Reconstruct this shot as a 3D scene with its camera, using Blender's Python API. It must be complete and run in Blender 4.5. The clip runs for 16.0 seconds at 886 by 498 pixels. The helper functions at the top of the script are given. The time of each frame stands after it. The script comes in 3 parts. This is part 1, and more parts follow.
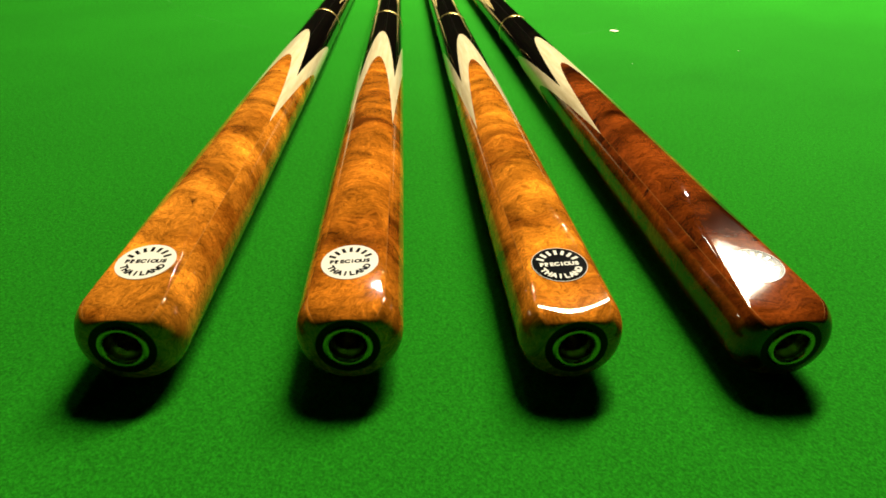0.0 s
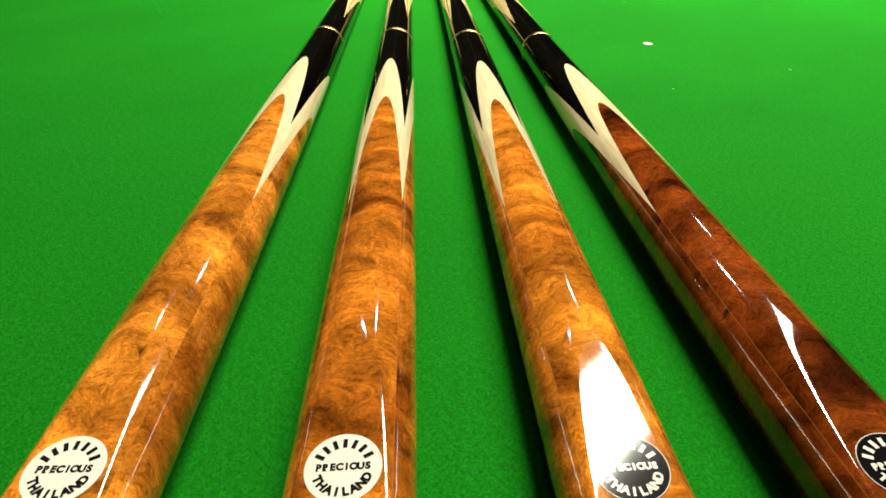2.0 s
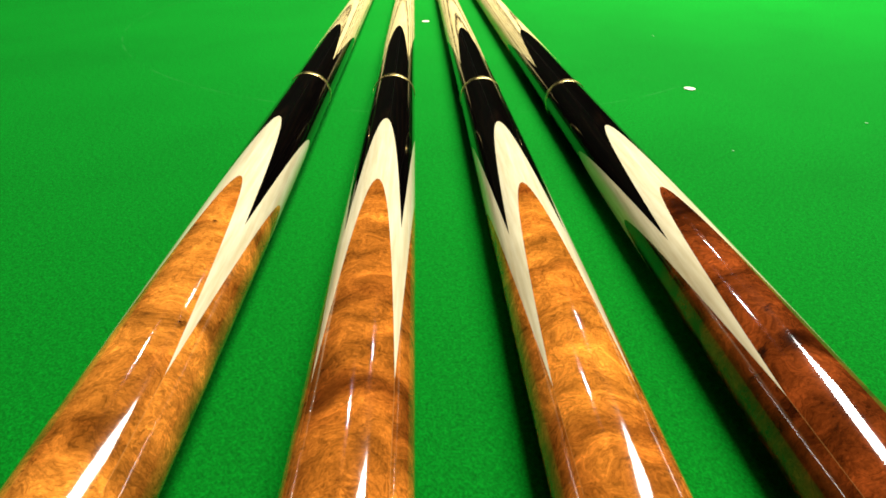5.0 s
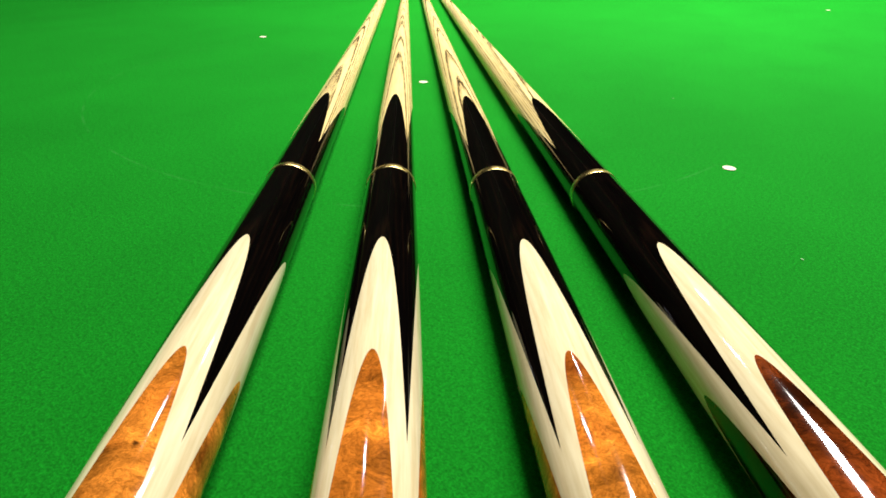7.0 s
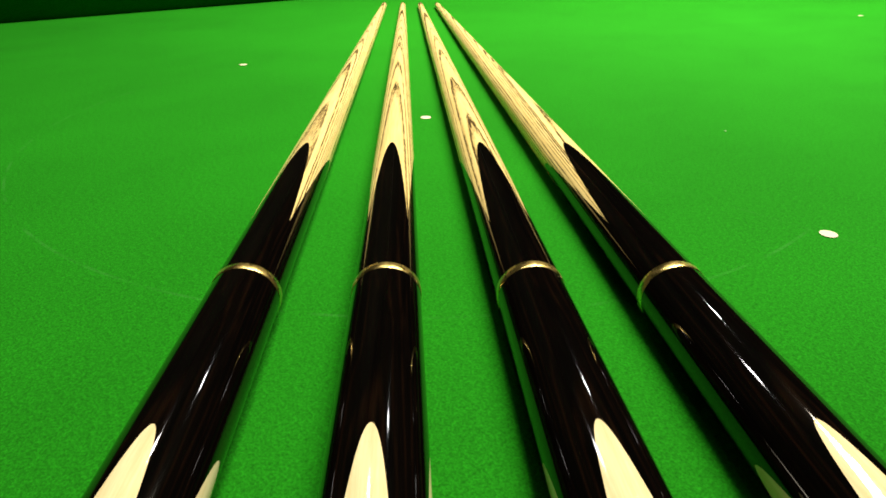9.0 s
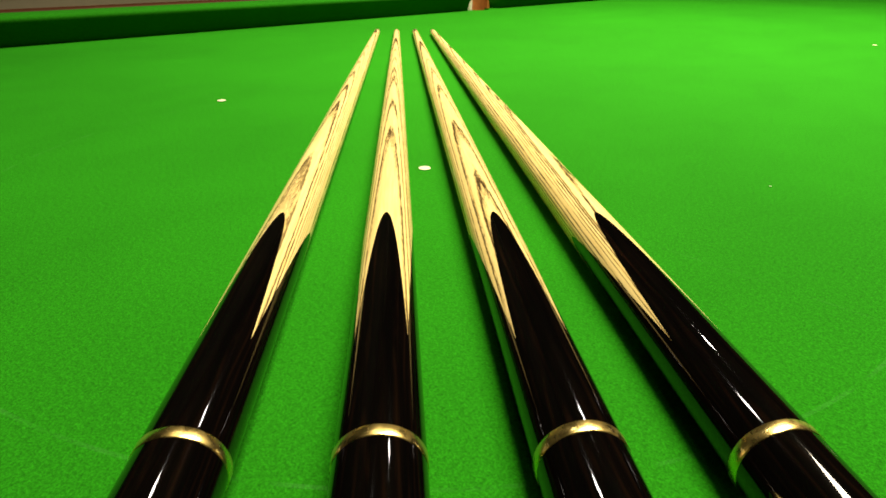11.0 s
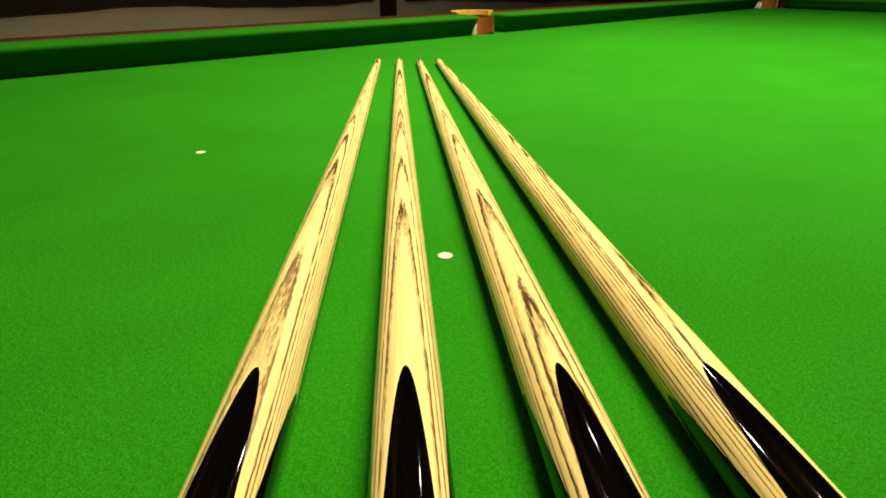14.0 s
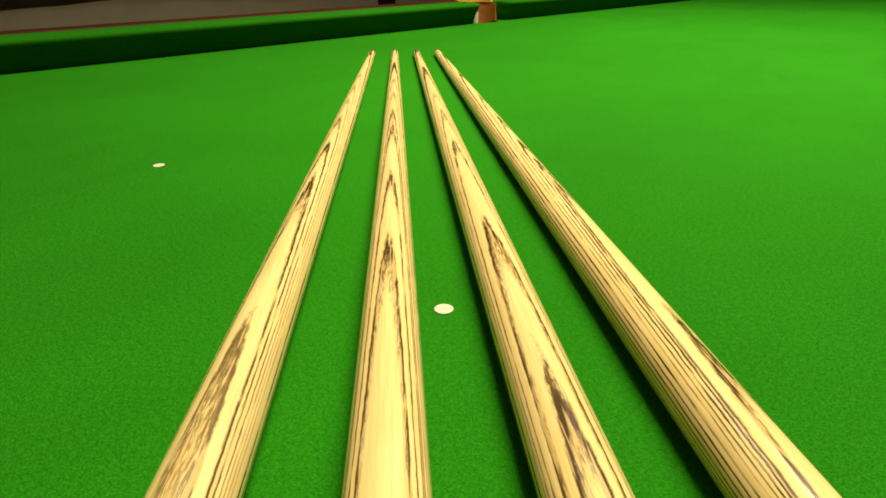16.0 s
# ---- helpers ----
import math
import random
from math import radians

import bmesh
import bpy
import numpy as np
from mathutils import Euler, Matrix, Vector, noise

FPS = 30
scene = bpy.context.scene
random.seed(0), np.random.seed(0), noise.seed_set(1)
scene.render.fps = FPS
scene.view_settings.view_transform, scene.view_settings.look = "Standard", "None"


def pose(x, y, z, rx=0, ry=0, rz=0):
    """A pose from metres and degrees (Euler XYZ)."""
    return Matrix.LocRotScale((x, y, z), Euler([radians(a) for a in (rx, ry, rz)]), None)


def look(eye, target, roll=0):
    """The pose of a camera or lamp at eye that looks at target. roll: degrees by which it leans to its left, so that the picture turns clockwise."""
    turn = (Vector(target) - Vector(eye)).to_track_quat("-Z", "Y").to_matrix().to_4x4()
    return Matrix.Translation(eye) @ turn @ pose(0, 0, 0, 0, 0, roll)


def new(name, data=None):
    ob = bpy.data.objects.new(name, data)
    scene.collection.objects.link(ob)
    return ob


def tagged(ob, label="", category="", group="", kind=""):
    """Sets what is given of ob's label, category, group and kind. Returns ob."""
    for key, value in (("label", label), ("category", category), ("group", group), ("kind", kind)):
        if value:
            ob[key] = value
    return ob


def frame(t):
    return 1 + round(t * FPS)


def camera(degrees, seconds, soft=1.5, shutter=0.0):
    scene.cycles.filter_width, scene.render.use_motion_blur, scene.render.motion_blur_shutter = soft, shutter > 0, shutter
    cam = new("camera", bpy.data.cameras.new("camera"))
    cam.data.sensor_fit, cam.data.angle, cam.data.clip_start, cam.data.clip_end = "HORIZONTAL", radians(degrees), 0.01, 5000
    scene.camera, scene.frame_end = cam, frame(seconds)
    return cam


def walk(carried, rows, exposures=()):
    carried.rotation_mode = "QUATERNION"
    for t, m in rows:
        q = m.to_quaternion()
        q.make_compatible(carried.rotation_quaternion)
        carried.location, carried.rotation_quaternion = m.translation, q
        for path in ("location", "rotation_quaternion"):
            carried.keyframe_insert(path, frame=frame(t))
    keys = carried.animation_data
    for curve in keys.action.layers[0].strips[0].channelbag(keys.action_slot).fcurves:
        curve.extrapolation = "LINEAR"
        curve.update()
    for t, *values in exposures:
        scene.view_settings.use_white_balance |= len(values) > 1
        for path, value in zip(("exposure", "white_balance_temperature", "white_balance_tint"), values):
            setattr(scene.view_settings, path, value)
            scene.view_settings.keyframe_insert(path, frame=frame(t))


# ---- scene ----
cam = camera(71.46, 16.0, 1.7)
PATH = [
    (0, (0.60553, -0.54144, 0.12345), (-0.5889, 0.6747, -0.9226), 2.39),
    (0.5, (0.59292, -0.53334, 0.12725), (-0.6089, 0.6618, -0.9345), 2.38),
    (1, (0.58313, -0.52178, 0.13097), (-0.6152, 0.6627, -0.9466), 1.82),
    (1.5, (0.56503, -0.50835, 0.13614), (-0.6308, 0.674, -0.9465), 2.13),
    (2, (0.55512, -0.49824, 0.13608), (-0.6404, 0.6748, -0.9569), 1.89),
    (2.5, (0.54599, -0.48812, 0.13), (-0.6461, 0.6805, -0.9715), 2.00),
    (3, (0.53836, -0.47738, 0.12448), (-0.6531, 0.6913, -0.9776), 2.05),
    (5.5, (0.4741, -0.42667, 0.13096), (-0.7601, 0.7706, -0.8905), 1.56),
    (6, (0.46177, -0.41486, 0.13351), (-0.7769, 0.8018, -0.8592), 1.31),
    (6.5, (0.44323, -0.40291, 0.13906), (-0.8046, 0.8345, -0.8157), 2.02),
    (7, (0.42524, -0.3899, 0.13653), (-0.8229, 0.8496, -0.8152), 1.76),
    (7.5, (0.4061, -0.37014, 0.13248), (-0.8399, 0.8647, -0.8281), 1.27),
    (8, (0.38526, -0.35695, 0.13014), (-0.863, 0.8817, -0.8225), 1.27),
    (8.5, (0.36698, -0.33924, 0.1307), (-0.89, 0.8975, -0.813), 0.84),
    (9, (0.35022, -0.32332, 0.13181), (-0.9179, 0.9176, -0.7912), 0.20),
    (11.5, (0.27925, -0.26629, 0.13482), (-0.9891, 1.0207, -0.7225), 0.42),
    (12, (0.26406, -0.25583, 0.1372), (-1.001, 1.0407, -0.7106), 0.27),
    (12.5, (0.25096, -0.2477, 0.13915), (-1.0132, 1.0545, -0.7011), 0.45),
    (13, (0.23626, -0.23643, 0.14125), (-1.0293, 1.0722, -0.6869), 0.37),
    (13.5, (0.22432, -0.22807, 0.14101), (-1.0426, 1.0802, -0.6857), 0.36),
    (14, (0.21259, -0.21685, 0.14136), (-1.0688, 1.0794, -0.6819), 0.33),
    (14.5, (0.19792, -0.19929, 0.14064), (-1.0859, 1.0895, -0.6906), -0.57),
    (15, (0.18767, -0.18718, 0.14345), (-1.092, 1.097, -0.701), -0.32),
    (15.5, (0.17569, -0.17535, 0.14146), (-1.1081, 1.1006, -0.7094), -0.78),
    (16, (0.15881, -0.15925, 0.13431), (-1.12, 1.1206, -0.7181), -0.43),
]
EXPOSURES = [(0, 0.39, 6450, 10), (1, 0.34, 6350, 10), (2, 0.31, 5950, 10), (3, 0.31, 5500, 10), (5.5, 0.26, 5350, 14), (6.5, 0.14, 5400, 17), (8, 0.09, 5750, 17),
             (9, 0.00, 6300, 12), (11.5, -0.01, 6950, 12), (13, -0.15, 7050, 12), (14, -0.33, 7050, 12), (14.5, -0.44, 7100, 13), (16, -0.61, 7100, 14)]
walk(cam, [(t, look(eye, target, roll)) for t, eye, target, roll in PATH], EXPOSURES)

# ---- light ----
world = bpy.data.worlds.new("room_air")
scene.world = world
world.use_nodes = True
world.node_tree.nodes["Background"].inputs["Color"].default_value = (1.0, 0.9, 0.75, 1)
world.node_tree.nodes["Background"].inputs["Strength"].default_value = 0.004


def area_lamp(name, m, sx, sy, watts, colour, spread=180):
    data = bpy.data.lights.new(name, "AREA")
    data.shape, data.size, data.size_y = "RECTANGLE", sx, sy
    data.energy, data.color, data.spread = watts, colour, radians(spread)
    ob = new(name, data)
    ob.matrix_basis = m
    return ob


# canopy lamp over the table and two tubes on the room's ceiling
CANOPY = (-0.09, 0.94, 1.80)
area_lamp("canopy_light", pose(*CANOPY), 0.28, 1.42, 82, (1.0, 0.90, 0.66), 118)
area_lamp("tube_light", pose(-1.18, 2.35, 2.26), 0.13, 0.08, 4, (1.0, 0.95, 0.88))
area_lamp("tube_light", pose(-1.54, 0.84, 2.26), 0.17, 0.09, 5, (1.0, 0.95, 0.88))


# ---- materials ----
class Nodes:
    """A small writer of node trees."""

    def __init__(self, name):
        self.mat = bpy.data.materials.new(name)
        self.mat.use_nodes = True
        self.tree = self.mat.node_tree
        self.shader = self.tree.nodes["Principled BSDF"]

    def add(self, kind, settings=None, **inputs):
        n = self.tree.nodes.new(kind)
        for key, value in (settings or {}).items():
            setattr(n, key, value)
        for key, value in inputs.items():
            self.put(n, key.replace("_", " "), value)
        return n

    def put(self, n, key, value):
        socket = n.inputs[int(key[1:])] if key[0] == "i" and key[1:].isdigit() else n.inputs[key]
        if isinstance(value, bpy.types.NodeSocket):
            self.tree.links.new(value, socket)
        else:
            socket.default_value = value

    def base(self, **inputs):
        for key, value in inputs.items():
            self.put(self.shader, key.replace("_", " "), value)
        return self.mat

    def math(self, op, a, b=0.0, c=0.0):
        return self.add("ShaderNodeMath", {"operation": op}, i0=a, i1=b, i2=c).outputs[0]

    def coords(self, which="Object"):
        return self.add("ShaderNodeTexCoord").outputs[which]

    def scaled(self, v, scale, shift=(0, 0, 0)):
        return self.add("ShaderNodeMapping", None, Vector=v, Scale=scale, Location=shift).outputs[0]

    def noise(self, v, scale, detail=4.0, rough=0.55, distort=0.0):
        return self.add("ShaderNodeTexNoise", None, Vector=v, Scale=scale, Detail=detail, Roughness=rough, Distortion=distort).outputs["Fac"]

    def ramp(self, fac, stops):
        n = self.add("ShaderNodeValToRGB", None, Fac=fac)
        el = n.color_ramp.elements
        while len(el) < len(stops):
            el.new(0.5)
        for e, (at, colour) in zip(el, stops):
            e.position = at
            e.color = (*colour, 1) if len(colour) == 3 else colour
        return n.outputs[0]

    def mix(self, fac, a, b, blend="MIX"):
        n = self.add("ShaderNodeMix", {"data_type": "RGBA", "blend_type": blend})
        self.put(n, "i0", fac), self.put(n, "i6", a), self.put(n, "i7", b)
        return n.outputs[2]

    def bump(self, height, strength, distance):
        return self.add("ShaderNodeBump", None, Height=height, Strength=strength, Distance=distance).outputs[0]


def grey(v):
    return (v, v, v)


def cloth_material(name, tone, marked=False):
    n = Nodes(name)
    v = n.coords()
    broad = n.noise(v, 2.3, 4)
    nap = n.noise(n.scaled(v, (1, 0.8, 1)), 520, 3, 0.6)
    fuzz = n.noise(v, 1150, 2, 0.7)
    c = n.ramp(broad, [(0.3, tuple(0.90 * x for x in tone)), (0.7, tuple(1.10 * x for x in tone))])
    c = n.mix(0.35, c, n.ramp(n.noise(n.scaled(v, (1, 0.6, 1)), 11, 5, 0.62, 0.5), [(0.30, grey(0.82)), (0.5, grey(1.0)), (0.70, grey(1.14))]), "MULTIPLY")
    c = n.mix(0.35, c, n.ramp(nap, [(0.32, grey(0.55)), (0.68, grey(1.40))]), "MULTIPLY")
    c = n.mix(0.40, c, n.ramp(fuzz, [(0.36, grey(0.30)), (0.64, grey(1.70))]), "MULTIPLY")
    if marked:
        # worn chalk: the D about the brown spot and the baulk line through it
        xyz = n.add("ShaderNodeSeparateXYZ", None, Vector=v)
        x, y = xyz.outputs[0], xyz.outputs[1]
        far = n.math("SQRT", n.math("ADD", n.math("MULTIPLY", x, x), n.math("MULTIPLY", y, y)))
        arc_ = n.math("MULTIPLY", n.math("COMPARE", far, 0.2800, 0.0008), n.math("LESS_THAN", y, 0.0))
        line = n.math("MULTIPLY", n.math("COMPARE", y, 0.0, 0.0006), 0.5)
        chalk = n.math("MULTIPLY", n.math("MAXIMUM", arc_, line), n.ramp(n.noise(v, 45, 3), [(0.40, grey(0.0)), (0.62, grey(0.10))]))
        c = n.mix(chalk, c, (0.10, 0.30, 0.09, 1))
    h = n.math("ADD", nap, fuzz)
    return n.base(Base_Color=c, Roughness=0.95, Specular_IOR_Level=0.05, Sheen_Weight=0.02, Sheen_Roughness=0.5,
                  Sheen_Tint=(0.20, 1.0, 0.16, 1), Normal=n.bump(h, 0.45, 0.0004))


def burl_material(name, light, mid, dark, seed, spots, bands=0.8):
    """Figured burl under one coat of lacquer; each splice panel takes its own piece of wood."""
    n = Nodes(name)
    shift = n.math("MULTIPLY_ADD", n.add("ShaderNodeObjectInfo").outputs["Random"], 3.0, seed)
    at = n.add("ShaderNodeCombineXYZ", None, X=shift, Y=shift, Z=shift).outputs[0]
    v = n.add("ShaderNodeVectorMath", {"operation": "ADD"}, i0=n.coords(), i1=at).outputs[0]

    def bent(w, scale, much, detail=2.0):
        push = n.add("ShaderNodeTexNoise", None, Vector=w, Scale=scale, Detail=detail, Roughness=0.55).outputs["Color"]
        push = n.add("ShaderNodeVectorMath", {"operation": "SUBTRACT"}, i0=push, i1=(0.5, 0.5, 0.5)).outputs[0]
        push = n.add("ShaderNodeVectorMath", {"operation": "MULTIPLY"}, i0=push, i1=(much, much, much)).outputs[0]
        return n.add("ShaderNodeVectorMath", {"operation": "ADD"}, i0=w, i1=push).outputs[0]

    w = bent(v, 42, 0.026)
    swirl = bent(w, 150, 0.010, 3.0)
    clouds = n.noise(n.scaled(w, (0.55, 0.9, 0.55)), 30, 4, 0.55)
    flame = n.noise(n.scaled(swirl, (0.5, 1.0, 0.5)), 88, 3, 0.5)
    # curled fibre: thin wandering lines that follow the swirls
    field = n.noise(n.scaled(swirl, (0.6, 1.0, 0.6)), 62, 2, 0.45)
    fibre = n.math("PINGPONG", n.math("MULTIPLY", field, 34.0), 1.0)
    crumple = n.noise(n.scaled(swirl, (0.8, 1.3, 0.8)), 420, 6, 0.68, 1.4)
    fleck = n.noise(n.scaled(v, (0.9, 1.1, 0.9)), 1100, 3, 0.6, 0.8)
    crack = n.math("ABSOLUTE", n.math("SUBTRACT", n.noise(n.scaled(swirl, (0.8, 1.3, 0.8)), 230, 4, 0.65, 0.8), 0.5))
    crack = n.math("MULTIPLY", n.ramp(crack, [(0.0, grey(1)), (0.020, grey(0))]), n.ramp(n.noise(v, 85, 3), [(0.50, grey(0)), (0.64, grey(1))]))
    c = n.ramp(clouds, [(0.29, dark), (0.40, mid), (0.52, light), (0.68, tuple(min(1, 1.40 * x) for x in light))])
    c = n.mix(bands, c, n.ramp(flame, [(0.32, grey(0.38)), (0.44, grey(0.84)), (0.53, grey(1.08)), (0.66, grey(1.75))]), "MULTIPLY")
    c = n.mix(0.40, c, n.ramp(fibre, [(0.0, grey(0.40)), (0.30, grey(0.95)), (1.0, grey(1.22))]), "MULTIPLY")
    c = n.mix(0.72, c, n.ramp(crumple, [(0.36, grey(0.42)), (0.47, grey(0.94)), (0.55, grey(1.12)), (0.66, grey(1.70))]), "MULTIPLY")
    c = n.mix(0.45, c, n.ramp(fleck, [(0.36, grey(0.55)), (0.5, grey(1.0)), (0.66, grey(1.35))]), "MULTIPLY")
    c = n.mix(n.math("MULTIPLY", crack, 0.40), c, (*(0.5 * x for x in dark), 1))
    eyes = n.add("ShaderNodeTexVoronoi", None, Vector=n.scaled(swirl, (1, 0.6, 1)), Scale=75.0).outputs["Distance"]
    gate = n.math("GREATER_THAN", n.noise(v, 30, 2), spots)
    eye = n.math("MULTIPLY", n.ramp(eyes, [(0.05, grey(1)), (0.20, grey(0))]), gate)
    c = n.mix(n.math("MULTIPLY", eye, 0.9), c, (0.012, 0.004, 0.002, 1))
    u = n.add("ShaderNodeSeparateXYZ", None, Vector=n.coords("UV")).outputs[0]
    edge = n.math("ABSOLUTE", n.math("SUBTRACT", u, 0.5))
    c = n.mix(n.math("MULTIPLY", n.math("GREATER_THAN", edge, 0.4955), 0.35), c, (0.50, 0.24, 0.06, 1))
    wave = n.bump(n.math("ADD", n.noise(v, 80, 2), n.math("MULTIPLY", crumple, 0.05)), 0.12, 0.00025)
    return n.base(Base_Color=c, Roughness=n.ramp(n.noise(v, 60, 3), [(0.3, grey(0.045)), (0.7, grey(0.075))]), Specular_IOR_Level=0.62, Normal=wave)


def maple_material():
    n = Nodes("maple_veneer")
    v = n.coords()
    g = n.noise(n.scaled(v, (1, 0.06, 1)), 500, 5, 0.6)
    m = n.noise(v, 45, 3)
    c = n.ramp(g, [(0.3, (0.62, 0.50, 0.27)), (0.65, (0.78, 0.68, 0.43))])
    c = n.mix(0.5, c, n.ramp(m, [(0.3, grey(0.85)), (0.7, grey(1.08))]), "MULTIPLY")
    return n.base(Base_Color=c, Roughness=0.06, Specular_IOR_Level=0.6)


def ebony_material():
    n = Nodes("ebony")
    v = n.coords()
    g = n.noise(n.scaled(v, (1, 0.05, 1)), 420, 6, 0.62, 0.4)
    xyz = n.add("ShaderNodeSeparateXYZ", None, Vector=v)
    lean = n.noise(n.scaled(v, (1, 0.10, 1)), 60, 3)
    layer = n.math("ADD", xyz.outputs[2], n.math("MULTIPLY", lean, 0.006))
    ring = n.math("PINGPONG", n.math("DIVIDE", layer, 0.0006), 1.0)
    c = n.ramp(g, [(0.42, (0.0010, 0.0008, 0.0008)), (0.62, (0.0018, 0.0012, 0.0010)), (0.80, (0.007, 0.003, 0.002))])
    vein = n.math("MULTIPLY", n.ramp(ring, [(0.55, grey(0)), (1.0, grey(1))]), n.ramp(g, [(0.40, grey(0.1)), (0.62, grey(1))]))
    c = n.mix(n.math("MULTIPLY", vein, 0.22), c, (0.020, 0.008, 0.0035, 1))
    return n.base(Base_Color=c, Roughness=0.05, Specular_IOR_Level=0.55)


def ash_material(name, turn, arches, seed, pitch=0.0010, wander=0.0004):
    """Ash: growth layers cut by the tapered round, so that the arches point to the tip.
    arches: layers that crop out along the top line, as (radius there, breadth of the pore band, strength)."""
    n = Nodes(name)
    v = n.coords()
    w = n.add("ShaderNodeMapping", None, Vector=v, Rotation=(0, radians(turn), 0), Location=(0, seed, 0)).outputs[0]
    xyz = n.add("ShaderNodeSeparateXYZ", None, Vector=w)
    bend = n.noise(n.scaled(w, (1, 0.08, 1)), 70, 2, 0.5)
    ripple = n.noise(n.scaled(w, (1, 0.22, 1)), 620, 3, 0.65)
    heart = n.math("ADD", xyz.outputs[2], 0.010)
    round_ = n.math("SQRT", n.math("ADD", n.math("MULTIPLY", heart, heart), n.math("MULTIPLY", xyz.outputs[0], xyz.outputs[0])))
    depth = n.math("SUBTRACT", round_, 0.010)
    depth = n.math("ADD", depth, n.math("MULTIPLY", n.math("SUBTRACT", bend, 0.5), wander))
    depth = n.math("ADD", depth, n.math("MULTIPLY", n.math("SUBTRACT", ripple, 0.5), 0.00030))
    top = 0.0130
    stops = []
    for r, broad, strong in sorted(arches):
        stops += [(r - 0.00006, grey(0)), (r + 0.00004, grey(strong)), (r + 0.55 * broad, grey(0.75 * strong)), (r + broad, grey(0))]
    far = n.math("DIVIDE", depth, top)
    band = n.ramp(far, [(at / top, c) for at, c in stops])
    rims = [(r + d, grey(g)) for r, _, strong in sorted(arches) for d, g in ((-0.00005, 0), (0.00003, strong), (0.00013, strong), (0.00024, 0))]
    rim = n.ramp(far, [(at / top, c) for at, c in rims])
    # layers under the outermost arch run the length of the sides
    ring = n.math("FRACT", n.math("DIVIDE", depth, pitch))
    sides = n.ramp(ring, [(0.0, grey(0)), (0.54, grey(0)), (0.62, grey(1)), (0.82, grey(1)), (0.90, grey(0))])
    sides = n.math("MULTIPLY", sides, n.math("LESS_THAN", depth, min(arches)[0] - 0.0004))
    band = n.math("MAXIMUM", band, sides)
    pores = n.noise(n.scaled(w, (1, 0.07, 1)), 2300, 2, 0.55)
    dash = n.noise(n.scaled(w, (1, 0.045, 1)), 900, 2, 0.5)
    line = n.math("MULTIPLY", band, n.ramp(pores, [(0.44, grey(0.05)), (0.50, grey(1))]))
    line = n.math("MULTIPLY", line, n.ramp(dash, [(0.38, grey(0.25)), (0.47, grey(1))]))
    line = n.math("MAXIMUM", line, n.math("MULTIPLY", rim, n.ramp(dash, [(0.38, grey(0.20)), (0.46, grey(1))])))
    line = n.math("MAXIMUM", line, n.math("MULTIPLY", sides, n.ramp(dash, [(0.42, grey(0.08)), (0.49, grey(1))])))
    fine = n.noise(n.scaled(w, (1, 0.03, 1)), 900, 4, 0.6)
    broad = n.noise(n.scaled(w, (1, 0.15, 1)), 50, 3)
    c = n.ramp(fine, [(0.3, (0.73, 0.55, 0.20)), (0.7, (0.86, 0.70, 0.32))])
    c = n.mix(0.6, c, n.ramp(broad, [(0.3, grey(0.84)), (0.7, grey(1.08))]), "MULTIPLY")
    c = n.mix(n.math("MULTIPLY", band, 0.38), c, (0.40, 0.23, 0.055, 1))
    c = n.mix(n.math("MULTIPLY", line, 0.95), c, (0.035, 0.017, 0.005, 1))
    return n.base(Base_Color=c, Roughness=0.22, Specular_IOR_Level=0.55, Normal=n.bump(line, 0.05, -0.0002))


def brass_material(name="brass", tone=(0.97, 0.73, 0.25)):
    n = Nodes(name)
    g = n.noise(n.coords(), 260, 3)
    return n.base(Base_Color=n.ramp(g, [(0.3, tuple(0.88 * x for x in tone)), (0.7, tone)]), Metallic=1.0,
                  Roughness=n.ramp(g, [(0.3, grey(0.20)), (0.7, grey(0.36))]))


def plain_material(name, tone, rough, vary=0.12, scale=30.0, relief=0.15):
    n = Nodes(name)
    v = n.coords()
    a = n.noise(v, scale, 4)
    b = n.noise(v, scale * 9, 3)
    c = n.ramp(a, [(0.3, tuple((1 - vary) * x for x in tone)), (0.7, tuple((1 + vary) * x for x in tone))])
    c = n.mix(0.4, c, n.ramp(b, [(0.3, grey(1 - vary)), (0.7, grey(1 + vary))]), "MULTIPLY")
    return n.base(Base_Color=c, Roughness=rough, Normal=n.bump(b, relief, 0.0008))


def wood_material(name, tone, rough):
    n = Nodes(name)
    v = n.coords()
    g = n.noise(n.scaled(v, (1, 0.06, 1)), 120, 6, 0.6, 0.6)
    c = n.ramp(g, [(0.3, tuple(0.55 * x for x in tone)), (0.7, tuple(1.3 * x for x in tone))])
    return n.base(Base_Color=c, Roughness=rough, Specular_IOR_Level=0.08, Normal=n.bump(g, 0.1, 0.0005))


CLOTH = cloth_material("bed_cloth", (0.0092, 0.150, 0.0042), True)
# the bed's green made darker, so the cushions' shade is in the colour
SHADED_CLOTH = cloth_material("cushion_cloth_shaded", (0.0085, 0.115, 0.0035))
AMBER = [burl_material("amber_burl", (0.49, 0.160, 0.012), (0.29, 0.080, 0.005), (0.10, 0.019, 0.001), 0.3, 0.60),
         burl_material("brown_burl", (0.41, 0.122, 0.008), (0.22, 0.057, 0.004), (0.08, 0.014, 0.001), 1.7, 0.60),
         burl_material("golden_burl", (0.52, 0.166, 0.011), (0.33, 0.092, 0.006), (0.14, 0.030, 0.002), 4.1, 0.60)]
DARK_BURL = burl_material("dark_burl", (0.150, 0.029, 0.0032), (0.040, 0.0075, 0.0011), (0.004, 0.0015, 0.001), 2.9, 0.50, 0.95)
MAPLE, EBONY, BRASS = maple_material(), ebony_material(), brass_material()
